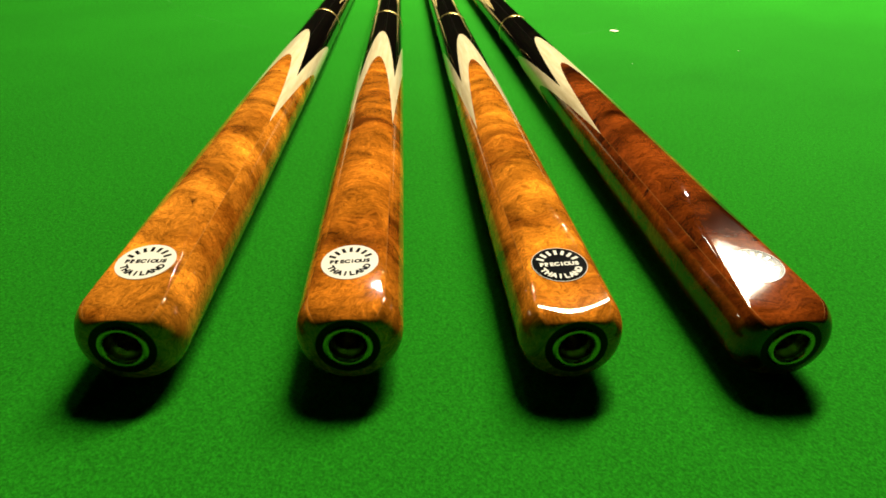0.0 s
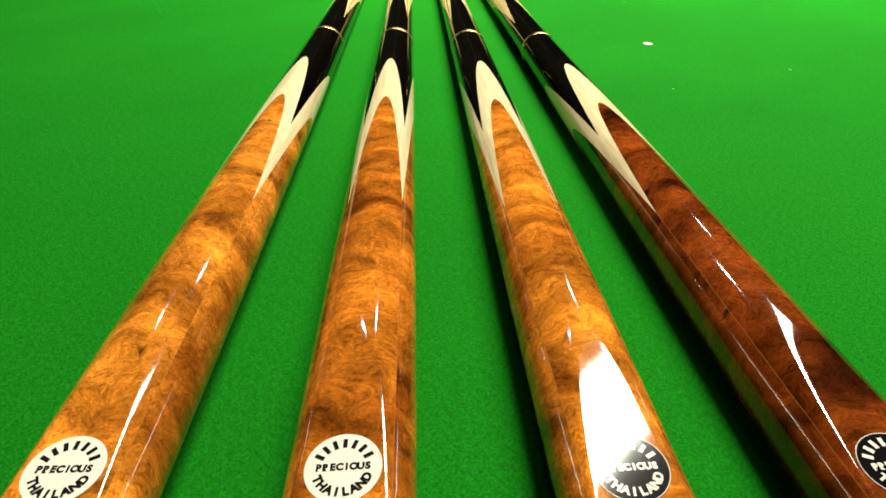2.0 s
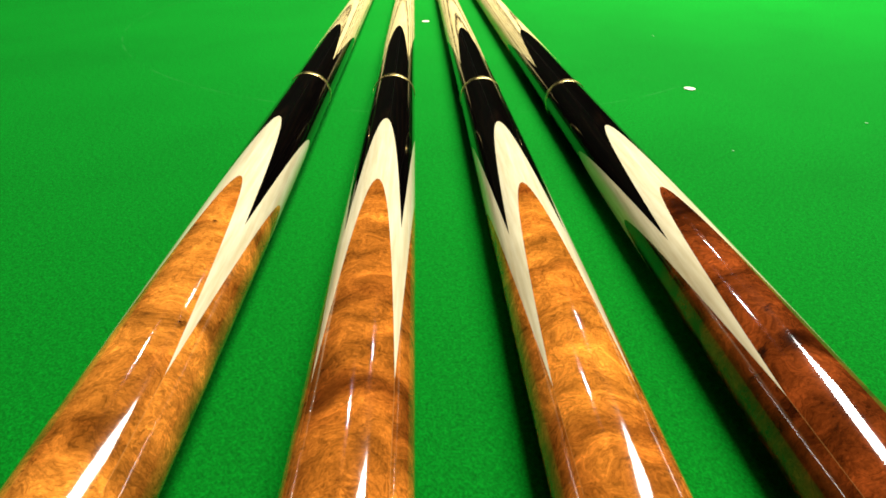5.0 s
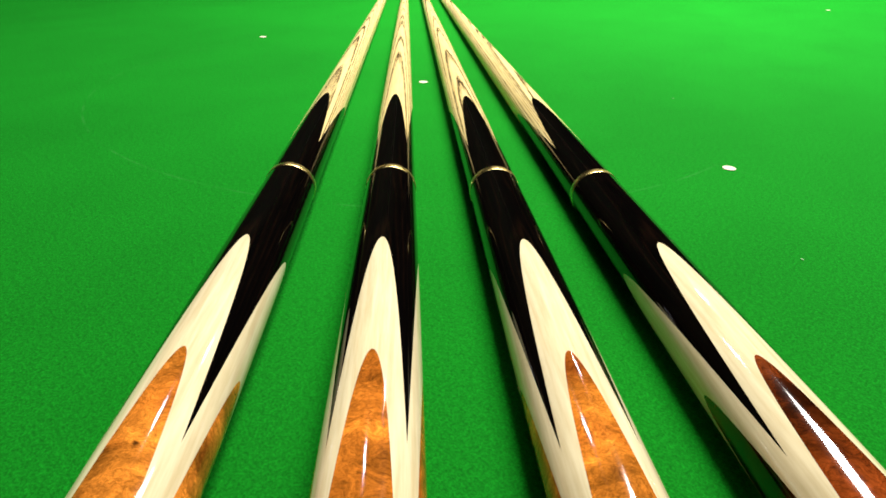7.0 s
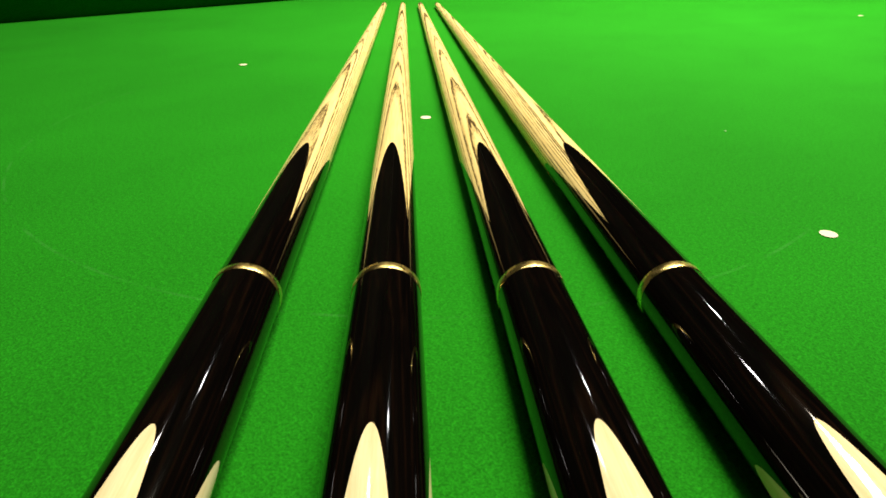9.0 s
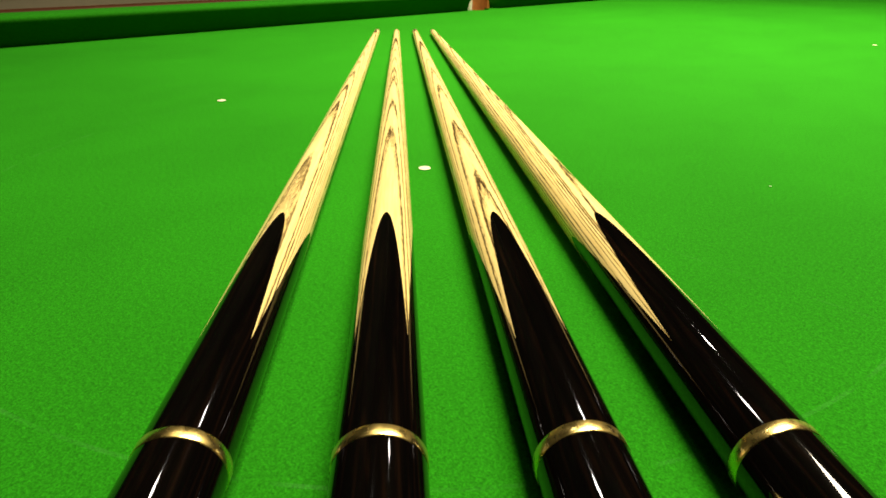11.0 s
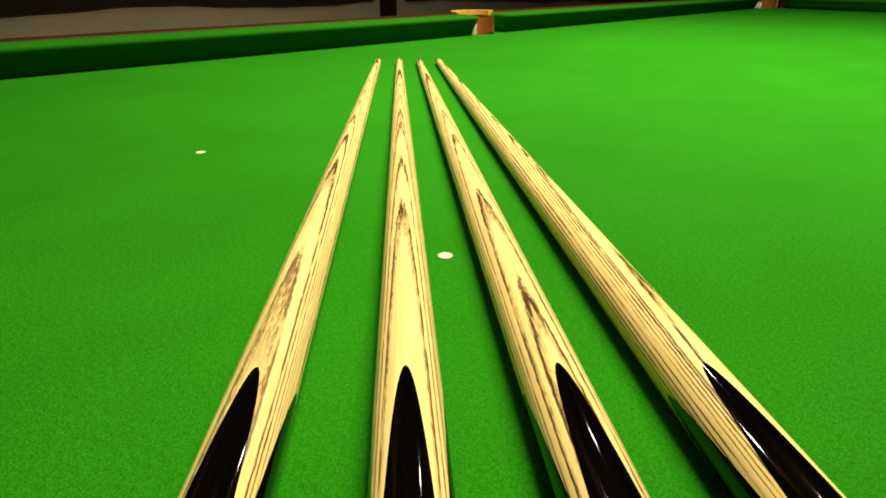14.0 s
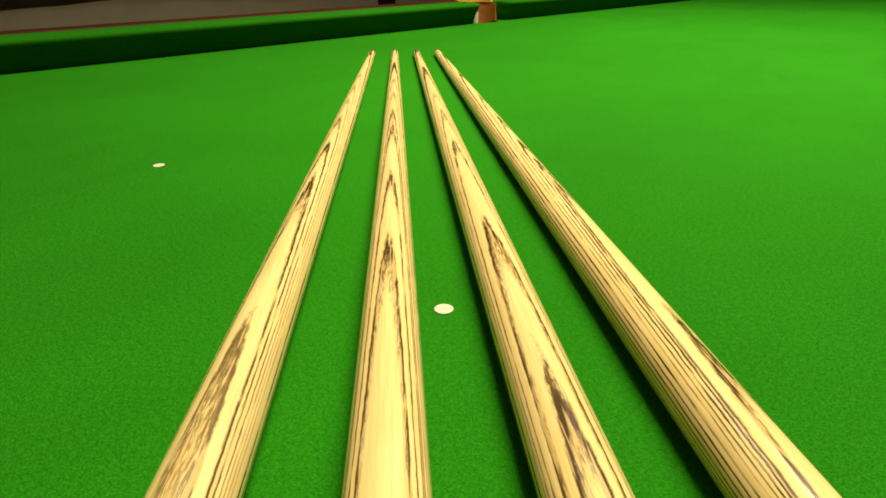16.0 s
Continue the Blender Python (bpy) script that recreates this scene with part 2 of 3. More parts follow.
SOCKET_BRASS, THREAD = brass_material("socket_brass", (0.50, 0.39, 0.14)), brass_material("bore_bronze", (0.85, 0.50, 0.20))
RAIL_WOOD = wood_material("mahogany", (0.040, 0.012, 0.004), 0.6)
LEATHER = plain_material("pocket_leather", (0.32, 0.115, 0.02), 0.55, 0.2, 60)
POCKET_BRASS = plain_material("pocket_brass", (0.62, 0.33, 0.06), 0.38, 0.2, 80)
NET = plain_material("pocket_net", (0.75, 0.70, 0.58), 0.8, 0.15, 200)
SPOT = plain_material("spot_paper", (0.56, 0.52, 0.38), 0.7, 0.06, 500)
LINT = plain_material("lint", (0.22, 0.42, 0.18), 0.9, 0.1, 300)
WALL = plain_material("plaster", (0.52, 0.47, 0.31), 0.85, 0.08, 3)
CURTAIN = plain_material("dark_drape", (0.085, 0.078, 0.040), 0.9, 0.2, 6)
DARK_WALL = plain_material("dark_wall_paint", (0.022, 0.018, 0.013), 0.8, 0.1, 3)
PILASTER = wood_material("dark_pilaster_wood", (0.05, 0.018, 0.010), 0.4)
FLOOR = plain_material("carpet", (0.10, 0.07, 0.05), 0.95, 0.2, 12)
CEILING = plain_material("ceiling_paint", (0.06, 0.055, 0.045), 0.9, 0.05, 3)
SHADE = plain_material("lamp_shade", (0.03, 0.06, 0.035), 0.5, 0.1, 20)
BADGE_WHITE = plain_material("badge_white", (0.80, 0.77, 0.66), 0.10, 0.03, 200, 0.0)
BADGE_BLACK = plain_material("badge_black", (0.006, 0.006, 0.007), 0.08, 0.05, 200, 0.0)
BUTT_BLACK = plain_material("butt_disc_black", (0.004, 0.003, 0.003), 0.45, 0.1, 300, 0.0)
BUTT_BLACK.node_tree.nodes["Principled BSDF"].inputs["Specular IOR Level"].default_value = 0.12
# burl rim turned away from the canopy lamp: its shade is put into the colour
SHADED_RIM = plain_material("butt_rim_shaded", (0.030, 0.009, 0.003), 0.40, 0.25, 300, 0.0)
SHADED_RIM.node_tree.nodes["Principled BSDF"].inputs["Specular IOR Level"].default_value = 0.15
INK = plain_material("badge_ink", (0.010, 0.010, 0.011), 0.12, 0.05, 200, 0.0)
PAPER = plain_material("badge_paper", (0.78, 0.75, 0.66), 0.12, 0.03, 200, 0.0)
TIP_LEATHER = plain_material("tip_leather", (0.10, 0.09, 0.06), 0.8, 0.2, 900)


# ---- mesh helpers ----
def mesh_object(name, verts, faces, material, parent=None, label="", smooth=True, uvs=None, normals=None):
    me = bpy.data.meshes.new(name)
    me.from_pydata([tuple(v) for v in verts], [], faces)
    me.materials.append(material)
    if smooth:
        me.polygons.foreach_set("use_smooth", [True] * len(me.polygons))
    if uvs is not None:
        layer = me.uv_layers.new(name="UVMap")
        for loop in me.loops:
            layer.data[loop.index].uv = uvs[loop.vertex_index]
    me.update()
    if normals is not None:
        me.normals_split_custom_set_from_vertices([tuple(n) for n in normals])
    ob = new(name, me)
    ob.parent = parent
    if label:
        ob["label"] = label
    return ob


def part(name, bm, material, parent=None, label="", smooth=False):
    bmesh.ops.recalc_face_normals(bm, faces=bm.faces)
    me = bpy.data.meshes.new(name)
    bm.to_mesh(me)
    bm.free()
    me.materials.append(material)
    if smooth:
        me.polygons.foreach_set("use_smooth", [True] * len(me.polygons))
    ob = new(name, me)
    ob.parent = parent
    if label:
        ob["label"] = label
    return ob


def box(bm, x0, y0, z0, x1, y1, z1, bevel=0.0):
    made = bmesh.ops.create_cube(bm, size=1.0)["verts"]
    bmesh.ops.scale(bm, vec=(x1 - x0, y1 - y0, z1 - z0), verts=made)
    bmesh.ops.translate(bm, vec=((x0 + x1) / 2, (y0 + y1) / 2, (z0 + z1) / 2), verts=made)
    if bevel:
        edges = list({e for v in made for e in v.link_edges})
        bmesh.ops.bevel(bm, geom=edges, offset=bevel, segments=3, profile=0.5, affect="EDGES")


def boxed(name, bounds, material, parent=None, label="", bevel=0.0):
    bm = bmesh.new()
    box(bm, *bounds, bevel)
    return part(name, bm, material, parent, label)


def extruded(name, outline, z0, z1, material, parent=None, label=""):
    """A prism over a plan outline."""
    turn = sum(a[0] * b[1] - b[0] * a[1] for a, b in zip(outline, outline[1:] + outline[:1]))
    outline = outline if turn > 0 else outline[::-1]
    n = len(outline)
    verts = [(x, y, z0) for x, y in outline] + [(x, y, z1) for x, y in outline]
    faces = [tuple(range(n, 2 * n)), tuple(reversed(range(n)))]
    faces += [(i, (i + 1) % n, n + (i + 1) % n, n + i) for i in range(n)]
    return mesh_object(name, verts, faces, material, parent, label, smooth=False)


# ---- room ----
HX0, HX1, HY0, HY1, FZ, CZ = -2.6, 2.9, -3.0, 5.4, -0.86, 2.30
tagged(boxed("floor", (HX0 - 0.2, HY0 - 0.2, FZ - 0.1, HX1 + 0.2, HY1 + 0.2, FZ), FLOOR), "dark brown carpet floor of the billiard room", "floor", kind="structure")
tagged(boxed("ceiling", (HX0 - 0.2, HY0 - 0.2, CZ, HX1 + 0.2, HY1 + 0.2, CZ + 0.1), CEILING), "plain dim off-white ceiling", "ceiling", kind="structure")
for wall_name, b in (("wall_west", (HX0 - 0.15, HY0, FZ, HX0, HY1, CZ)), ("wall_east", (HX1, HY0, FZ, HX1 + 0.15, HY1, CZ)),
                     ("wall_south", (HX0 - 0.15, HY0 - 0.15, FZ, HX1 + 0.15, HY0, CZ)), ("wall_north", (HX0 - 0.15, HY1, FZ, HX1 + 0.15, HY1 + 0.15, CZ))):
    tagged(boxed(wall_name, b, WALL if wall_name == "wall_west" else DARK_WALL), "beige-grey plastered room wall" if wall_name == "wall_west" else "dark brown painted room wall",
           "wall", kind="structure")


def drape(y0, y1, hem):
    """A curtain on the west wall: folds in plan, an uneven hem."""
    cols, rows = 120, 8
    verts, faces = [], []
    for i in range(rows + 1):
        for j in range(cols + 1):
            y = y0 + (y1 - y0) * j / cols
            low = hem(y)
            z = low + (CZ - 0.02 - low) * i / rows
            x = HX0 + 0.012 + 0.003 * math.sin(y * 9) + 0.002 * math.sin(y * 21 + 1.3 + 0.3 * z)
            verts.append((x, y, z))
    w = cols + 1
    faces = [(i * w + j, i * w + j + 1, (i + 1) * w + j + 1, (i + 1) * w + j) for i in range(rows) for j in range(cols)]
    ob = mesh_object("curtain", verts, faces, CURTAIN)
    solid = ob.modifiers.new("cloth", "SOLIDIFY")
    solid.thickness = 0.006
    return tagged(ob, "dark olive-brown curtain hanging against the beige wall", "curtain", "wall curtains")


drape(-2.9, 2.08, lambda y: -0.008 + 0.012 * math.sin(4.2 * y - 2.1) + 0.004 * math.sin(9.0 * y))
drape(2.30, 5.05, lambda y: -0.006 - 0.024 * (y - 2.3) + 0.006 * math.sin(5.0 * y))
for y in (2.165, 5.165):
    post = new("pilaster")
    post.location = (HX0, y, FZ)
    tagged(post, "dark brown wooden post against the beige wall", "post", "wall posts")
    boxed("shaft", (0.0, -0.045, 0.0, 0.045, 0.045, CZ - FZ - 0.01), PILASTER, post, bevel=0.006)
    boxed("plinth", (0.0, -0.06, 0.0, 0.06, 0.06, 0.12), PILASTER, post, bevel=0.008)

# ---- lamps' bodies ----
canopy = tagged(new("canopy_lamp"), "long dark green canopy lamp hung over the table", "lamp")
canopy.location = CANOPY
hx, hy = 0.14, 0.75
hood = [(-hx - 0.02, -hy - 0.02, 0.004), (hx + 0.02, -hy - 0.02, 0.004), (hx + 0.02, hy + 0.02, 0.004), (-hx - 0.02, hy + 0.02, 0.004),
        (-hx * 0.6, -hy * 0.9, 0.13), (hx * 0.6, -hy * 0.9, 0.13), (hx * 0.6, hy * 0.9, 0.13), (-hx * 0.6, hy * 0.9, 0.13)]
mesh_object("hood", hood, [(3, 2, 1, 0), (4, 5, 6, 7), (0, 1, 5, 4), (1, 2, 6, 5), (2, 3, 7, 6), (3, 0, 4, 7)], SHADE, canopy, smooth=False)
for y in (-0.5, 0.5):
    boxed("rod", (-0.006, y - 0.006, 0.13, 0.006, y + 0.006, CZ - CANOPY[2] - 0.001), BRASS, canopy)
for x, y in ((-1.18, 2.35), (-1.54, 0.84)):
    fitting = tagged(new("ceiling_light"), "small square white ceiling light", "ceiling light", "ceiling lights")
    fitting.location = (x, y, CZ)
    boxed("housing", (-0.075, -0.09, -0.033, 0.075, 0.09, -0.001), BADGE_WHITE, fitting, bevel=0.004)

# ---- table ----
LEFT, RIGHT, BAULK, TOP = -0.822, 0.889, -0.737, 2.850
MID = 1.000
table = tagged(new("snooker_table"), "full-size snooker table with bright green cloth and mahogany rails", "table")
table.location = (0, 0, FZ)
UP = -FZ


def on_table(ob):
    ob.location = (0, 0, UP)
    return ob


def arc(cx, cy, r, a0, a1, n):
    return [(cx + r * math.cos(radians(a0 + (a1 - a0) * i / n)), cy + r * math.sin(radians(a0 + (a1 - a0) * i / n))) for i in range(n + 1)]


bed = arc(LEFT - 0.03, BAULK - 0.03, 0.055, 90, 0, 10)
bed += arc(RIGHT + 0.03, BAULK - 0.03, 0.055, 180, 90, 10)
bed += arc(RIGHT + 0.055, MID, 0.047, 270, 90, 16)
bed += arc(RIGHT + 0.03, TOP + 0.03, 0.055, 270, 180, 10)
bed += arc(LEFT - 0.03, TOP + 0.03, 0.055, 0, -90, 10)
bed += arc(LEFT - 0.055, MID, 0.047, 90, -90, 16)
on_table(extruded("bed", bed, -0.045, 0.0, CLOTH, table, "bright green napped cloth stretched over slate"))

# cushion section: distance out from the nose, height
PROFILE = [(0.0205, 0.0005), (0.015, 0.016), (0.005, 0.033), (0.001, 0.0380), (0.0022, 0.0420), (0.006, 0.0440), (0.020, 0.0450), (0.048, 0.0460), (0.050, 0.0460), (0.050, 0.0005)]


def cushion(a, b, out, cut_a, cut_b):
    """A cushion from a to b (points of the nose line); out: way to the rail; cut: jaw curve in metres at each end."""
    a, b, out = Vector(a), Vector(b), Vector(out)
    along = (b - a).normalized()
    length = (b - a).length
    stations = []
    for cut, end in ((cut_a, 0), (cut_b, 1)):
        rows = []
        for i in range(13):
            t = i / 12
            # jaw rounds away from the nose line in a quarter curve
            rows.append((cut * t, 0.048 * (1 - math.sqrt(max(0.0, 1 - (1 - t) ** 2)))))
        if end:
            rows = [(length - d, o) for d, o in rows][::-1]
        stations += rows
    verts, faces = [], []
    m = len(PROFILE)
    for d, o in stations:
        for w, h in PROFILE:
            p = a + along * d + out * min(max(w + o, 0), 0.0502 + 0.0001 * w)
            verts.append((p.x, p.y, h))
    for i in range(len(stations) - 1):
        for j in range(m):
            k = (j + 1) % m
            faces.append((i * m + j, i * m + k, (i + 1) * m + k, (i + 1) * m + j))
    faces.append(tuple(range(m)))
    faces.append(tuple(reversed(range((len(stations) - 1) * m, len(stations) * m))))
    return on_table(mesh_object("cushion", verts, faces, SHADED_CLOTH, table, "green cloth-covered cushion, its shade put into a darker green"))


G, C = 0.047, 0.055
cushion((LEFT, BAULK + C), (LEFT, MID - G), (-1, 0), 0.05, 0.008)
cushion((LEFT, MID + G), (LEFT, TOP - C), (-1, 0), 0.03, 0.05)
cushion((RIGHT, BAULK + C), (RIGHT, MID - G), (1, 0), 0.07, 0.035)
cushion((RIGHT, MID + G), (RIGHT, TOP - C), (1, 0), 0.035, 0.07)
cushion((LEFT + C, TOP), (RIGHT - C, TOP), (0, 1), 0.07, 0.07)
cushion((LEFT + C, BAULK), (RIGHT - C, BAULK), (0, -1), 0.07, 0.07)

RAIL0, RAIL1 = 0.0505, 0.095
for b in ((LEFT - RAIL1, BAULK + 0.03, LEFT - RAIL0, MID - 0.062), (LEFT - RAIL1, MID + 0.062, LEFT - RAIL0, TOP - 0.03),
          (RIGHT + RAIL0, BAULK + 0.03, RIGHT + RAIL1, MID - 0.062), (RIGHT + RAIL0, MID + 0.062, RIGHT + RAIL1, TOP - 0.03),
          (LEFT + 0.03, TOP + RAIL0, RIGHT - 0.03, TOP + RAIL1), (LEFT + 0.03, BAULK - RAIL1, RIGHT - 0.03, BAULK - RAIL0)):
    on_table(boxed("rail", (b[0], b[1], -0.10, b[2], b[3], 0.0480), RAIL_WOOD, table, "polished mahogany rail", 0.006))
on_table(boxed("frame", (LEFT - 0.04, BAULK - 0.04, -0.26, RIGHT + 0.04, TOP + 0.04, -0.05), RAIL_WOOD, table, "mahogany under-frame"))
for x in (LEFT + 0.1, RIGHT - 0.1):
    for y in (BAULK + 0.1, BAULK + 1.2, TOP - 1.2, TOP - 0.1):
        bm = bmesh.new()
        for z0, z1, r0, r1 in ((-0.86, -0.80, 0.055, 0.075), (-0.80, -0.62, 0.06, 0.085), (-0.62, -0.26, 0.085, 0.07)):
            made = bmesh.ops.create_cone(bm, cap_ends=True, segments=20, radius1=r0, radius2=r1, depth=z1 - z0)["verts"]
            bmesh.ops.translate(bm, vec=(x, y, (z0 + z1) / 2), verts=made)
        on_table(part("leg", bm, RAIL_WOOD, table, "turned mahogany leg"))


def pocket(cx, cy, a0, a1, reach):
    """Pocket: leather lining, a brass bracket round it and a pale net hanging below."""
    for name, r0, r1, z0, z1, mat, lab in (("pocket_lining", reach - 0.008, reach, -0.03, 0.0395, LEATHER, "brown leather pocket lining"),
                                          ("pocket_bracket", reach - 0.010, reach + 0.014, 0.0400, 0.0510, POCKET_BRASS, "worn brass pocket bracket")):
        trim = 18 if name == "pocket_bracket" else 0
        outline = arc(cx, cy, r1, a0 + trim, a1 - trim, 20) + arc(cx, cy, r0, a1 - trim, a0 + trim, 20)
        on_table(extruded(name, outline, z0, z1, mat, table, lab))
    lo, hi = a0 + 0.84 * (a1 - a0), a0 + 1.14 * (a1 - a0)
    on_table(extruded("pocket_net", arc(cx, cy, reach - 0.009, lo, hi, 14) + arc(cx, cy, reach - 0.012, hi, lo, 14), -0.14, 0.024, NET, table, "pale string pocket net"))


pocket(LEFT - 0.050, MID, 80, 280, 0.055)
pocket(RIGHT + 0.050, MID, -100, 100, 0.055)
pocket(LEFT - 0.03, TOP + 0.03, 20, 250, 0.058)
pocket(RIGHT + 0.03, TOP + 0.03, -70, 160, 0.058)
pocket(LEFT - 0.03, BAULK - 0.03, 110, 340, 0.058)
pocket(RIGHT + 0.03, BAULK - 0.03, 200, 430, 0.058)


# ---- marks on the cloth ----
def disc(name, x, y, r, material, z=0.0006, squash=1.0):
    verts = [(0, 0, z)] + [(r * math.cos(i * math.tau / 24), squash * r * math.sin(i * math.tau / 24), z * 0.7) for i in range(24)]
    faces = [(0, 1 + i, 1 + (i + 1) % 24) for i in range(24)]
    ob = mesh_object(name, verts, faces, material)
    ob.location = (x, y, 0)
    return ob


for x, y in ((0.2886, 0), (0, 0), (-0.2908, 0), (0.045, 0.985)):
    tagged(disc("table_spot", x, y, 0.0041, SPOT), "small round white paper spot stuck on the green cloth", "spot", "table spots")

for x, y, r in ((0.399, 0.022, 0.0011), (0.364, -0.093, 0.0008), (0.179, 0.135, 0.0010)):
    tagged(disc("lint_speck", x, y, r, LINT, 0.0005, 0.6), "tiny pale speck of lint on the green cloth", "lint", "lint on the cloth")


# ---- cues ----
LENGTH = 1.447
S_KNOTS = (0.0, 0.10, 0.25, 0.32, 0.45, 0.55, 1.0, 1.447)
R_KNOTS = (0.0147, 0.0145, 0.0137, 0.0133, 0.0122, 0.0116, 0.0085, 0.0049)
FLAT_DEEP, FLAT_LONG = 0.0048, 0.070


def surface(s, phi):
    """Points of the cue's skin: s along from the butt, phi round from the top."""
    s, phi = np.asarray(s, float), np.asarray(phi, float)
    r = np.interp(s, S_KNOTS, R_KNOTS)
    c = np.cos(phi)
    h = 0.0147 - FLAT_DEEP * (1 - s / FLAT_LONG)
    h = h - 0.0003 * np.clip(1 - s / 0.020, 0, 1) ** 2
    flat = np.where(c > 0.2, h / np.maximum(c, 0.2), 1.0)
    k = 0.0005
    mixed = np.clip(0.5 + 0.5 * (flat - r) / k, 0, 1)
    r = flat * (1 - mixed) + r * mixed - k * mixed * (1 - mixed)
    # the end is rounded over down to the disc, in a wider sweep where the skin stands further out
    drop = np.maximum(r - 0.0086, 0.0006)
    bend = 0.0044 + 0.75 * np.maximum(drop - 0.0013, 0)
    dip = np.clip(1 - s / bend, 0, 1)
    r = r - drop * (1 - np.sqrt(np.maximum(1 - dip ** 2, 0)))
    return np.stack([r * np.sin(phi), s, r * c], -1)


def skin_normals(s, phi):
    e = 2e-5
    du = surface(np.minimum(s + e, 2.0), phi) - surface(np.maximum(s - e, 0), phi)
    dv = surface(s, phi + 2e-3) - surface(s, phi - 2e-3)
    n = np.cross(dv, du)
    n = n / np.maximum(np.linalg.norm(n, axis=-1, keepdims=True), 1e-12)
    out = np.stack([np.sin(phi), 0 * phi, np.cos(phi)], -1)
    return n * np.where((n * out).sum(-1, keepdims=True) < 0, -1, 1)


def sheet(name, low, high, phi0, phi1, cols, rows, material, parent, label="", power=1.0):
    """A piece of the skin between two boundary curves low(phi) and high(phi)."""
    phi = np.linspace(phi0, phi1, cols + 1)
    t = np.linspace(0, 1, rows + 1) ** power
    lo, hi = low(phi), high(phi)
    s = lo[None, :] + (hi - lo)[None, :] * t[:, None]
    p = np.broadcast_to(phi, s.shape)
    v = surface(s, p).reshape(-1, 3)
    n = skin_normals(s, p).reshape(-1, 3)
    u = np.stack([np.broadcast_to(np.linspace(0, 1, cols + 1), s.shape), s], -1).reshape(-1, 2)
    w = cols + 1
    faces = [(i * w + j, i * w + j + 1, (i + 1) * w + j + 1, (i + 1) * w + j) for i in range(rows) for j in range(cols)]
    return mesh_object(name, v, faces, material, parent, label, True, u.tolist(), n)


def tongue(apex, valley):
    """Edge of a four-way hand splice: flat cuts through the round."""
    def edge(phi):
        q = (phi + math.pi / 4) % (math.pi / 2) - math.pi / 4
        return apex - (apex - valley) * (1 - np.cos(q)) / (1 - math.cos(math.pi / 4))
    return edge


def level(s):
    return lambda phi: np.full_like(phi, s)



def lathe(name, rings, material, parent, label="", segments=40, smooth=True):
    """Turned piece on the cue's axis; rings of (radius, s)."""
    verts = [(r * math.sin(i * math.tau / segments), s, r * math.cos(i * math.tau / segments)) for r, s in rings for i in range(segments)]
    faces = [(a * segments + i, a * segments + (i + 1) % segments, (a + 1) * segments + (i + 1) % segments, (a + 1) * segments + i)
             for a in range(len(rings) - 1) for i in range(segments)]
    return mesh_object(name, verts, faces, material, parent, label, smooth)


def letters(text, size, place):
    """Verts and faces of a row of characters; place(i, n) gives each one's centre and turn."""
    verts, faces = [], []
    for i, ch in enumerate(text):
        data = bpy.data.curves.new("glyph", "FONT")
        data.body, data.size, data.align_x, data.align_y = ch, size, "CENTER", "CENTER"
        data.offset = size * 0.06
        ob = new("glyph", data)
        dg = bpy.context.evaluated_depsgraph_get()
        me = bpy.data.meshes.new_from_object(ob.evaluated_get(dg))
        (x, y), a = place(i, len(text))
        ca, sa = math.cos(a), math.sin(a)
        k = len(verts)
        verts += [(x + ca * q.co.x - sa * q.co.y, y + sa * q.co.x + ca * q.co.y) for q in me.vertices]
        faces += [tuple(k + j for j in f.vertices) for f in me.polygons]
        bpy.data.objects.remove(ob)
        bpy.data.meshes.remove(me)
        bpy.data.curves.remove(data)
    return verts, faces


BADGE_R, BADGE_S = 0.0082, 0.0236


def badge_writing():
    verts, faces = [], []

    def join(v, f):
        k = len(verts)
        verts.extend(v)
        faces.extend(tuple(k + j for j in g) for g in f)

    join(*letters("PRECIOUS", 0.0022, lambda i, n: (((i - (n - 1) / 2) * 0.00148, 0.0), 0.0)))

    def low(i, n):
        a = radians(-90 + (i - (n - 1) / 2) * 18.0)
        return (0.0058 * math.cos(a), 0.0058 * math.sin(a)), a + math.pi / 2

    join(*letters("THAILAND", 0.0026, low))
    # maker's mark as plain bars along the upper arc
    for i in range(7):
        a = radians(90 - (i - 3) * 21)
        x, y, t = 0.0058 * math.cos(a), 0.0058 * math.sin(a), a - math.pi / 2
        w, h = 0.00048, 0.00110
        quad = [(x + math.cos(t) * p - math.sin(t) * q, y + math.sin(t) * p + math.cos(t) * q) for p, q in ((-w, -h), (w, -h), (w, h), (-w, h))]
        join(quad, [(0, 1, 2, 3)])
    return verts, faces


WRITING = badge_writing()
SLOPE = math.atan2(FLAT_DEEP, FLAT_LONG)


def on_flat(x, y, lift):
    """A point of the badge's own plane, on the flat of the butt."""
    s = BADGE_S + y * math.cos(SLOPE)
    return (x, s, 0.0147 - FLAT_DEEP * (1 - s / FLAT_LONG) + lift)


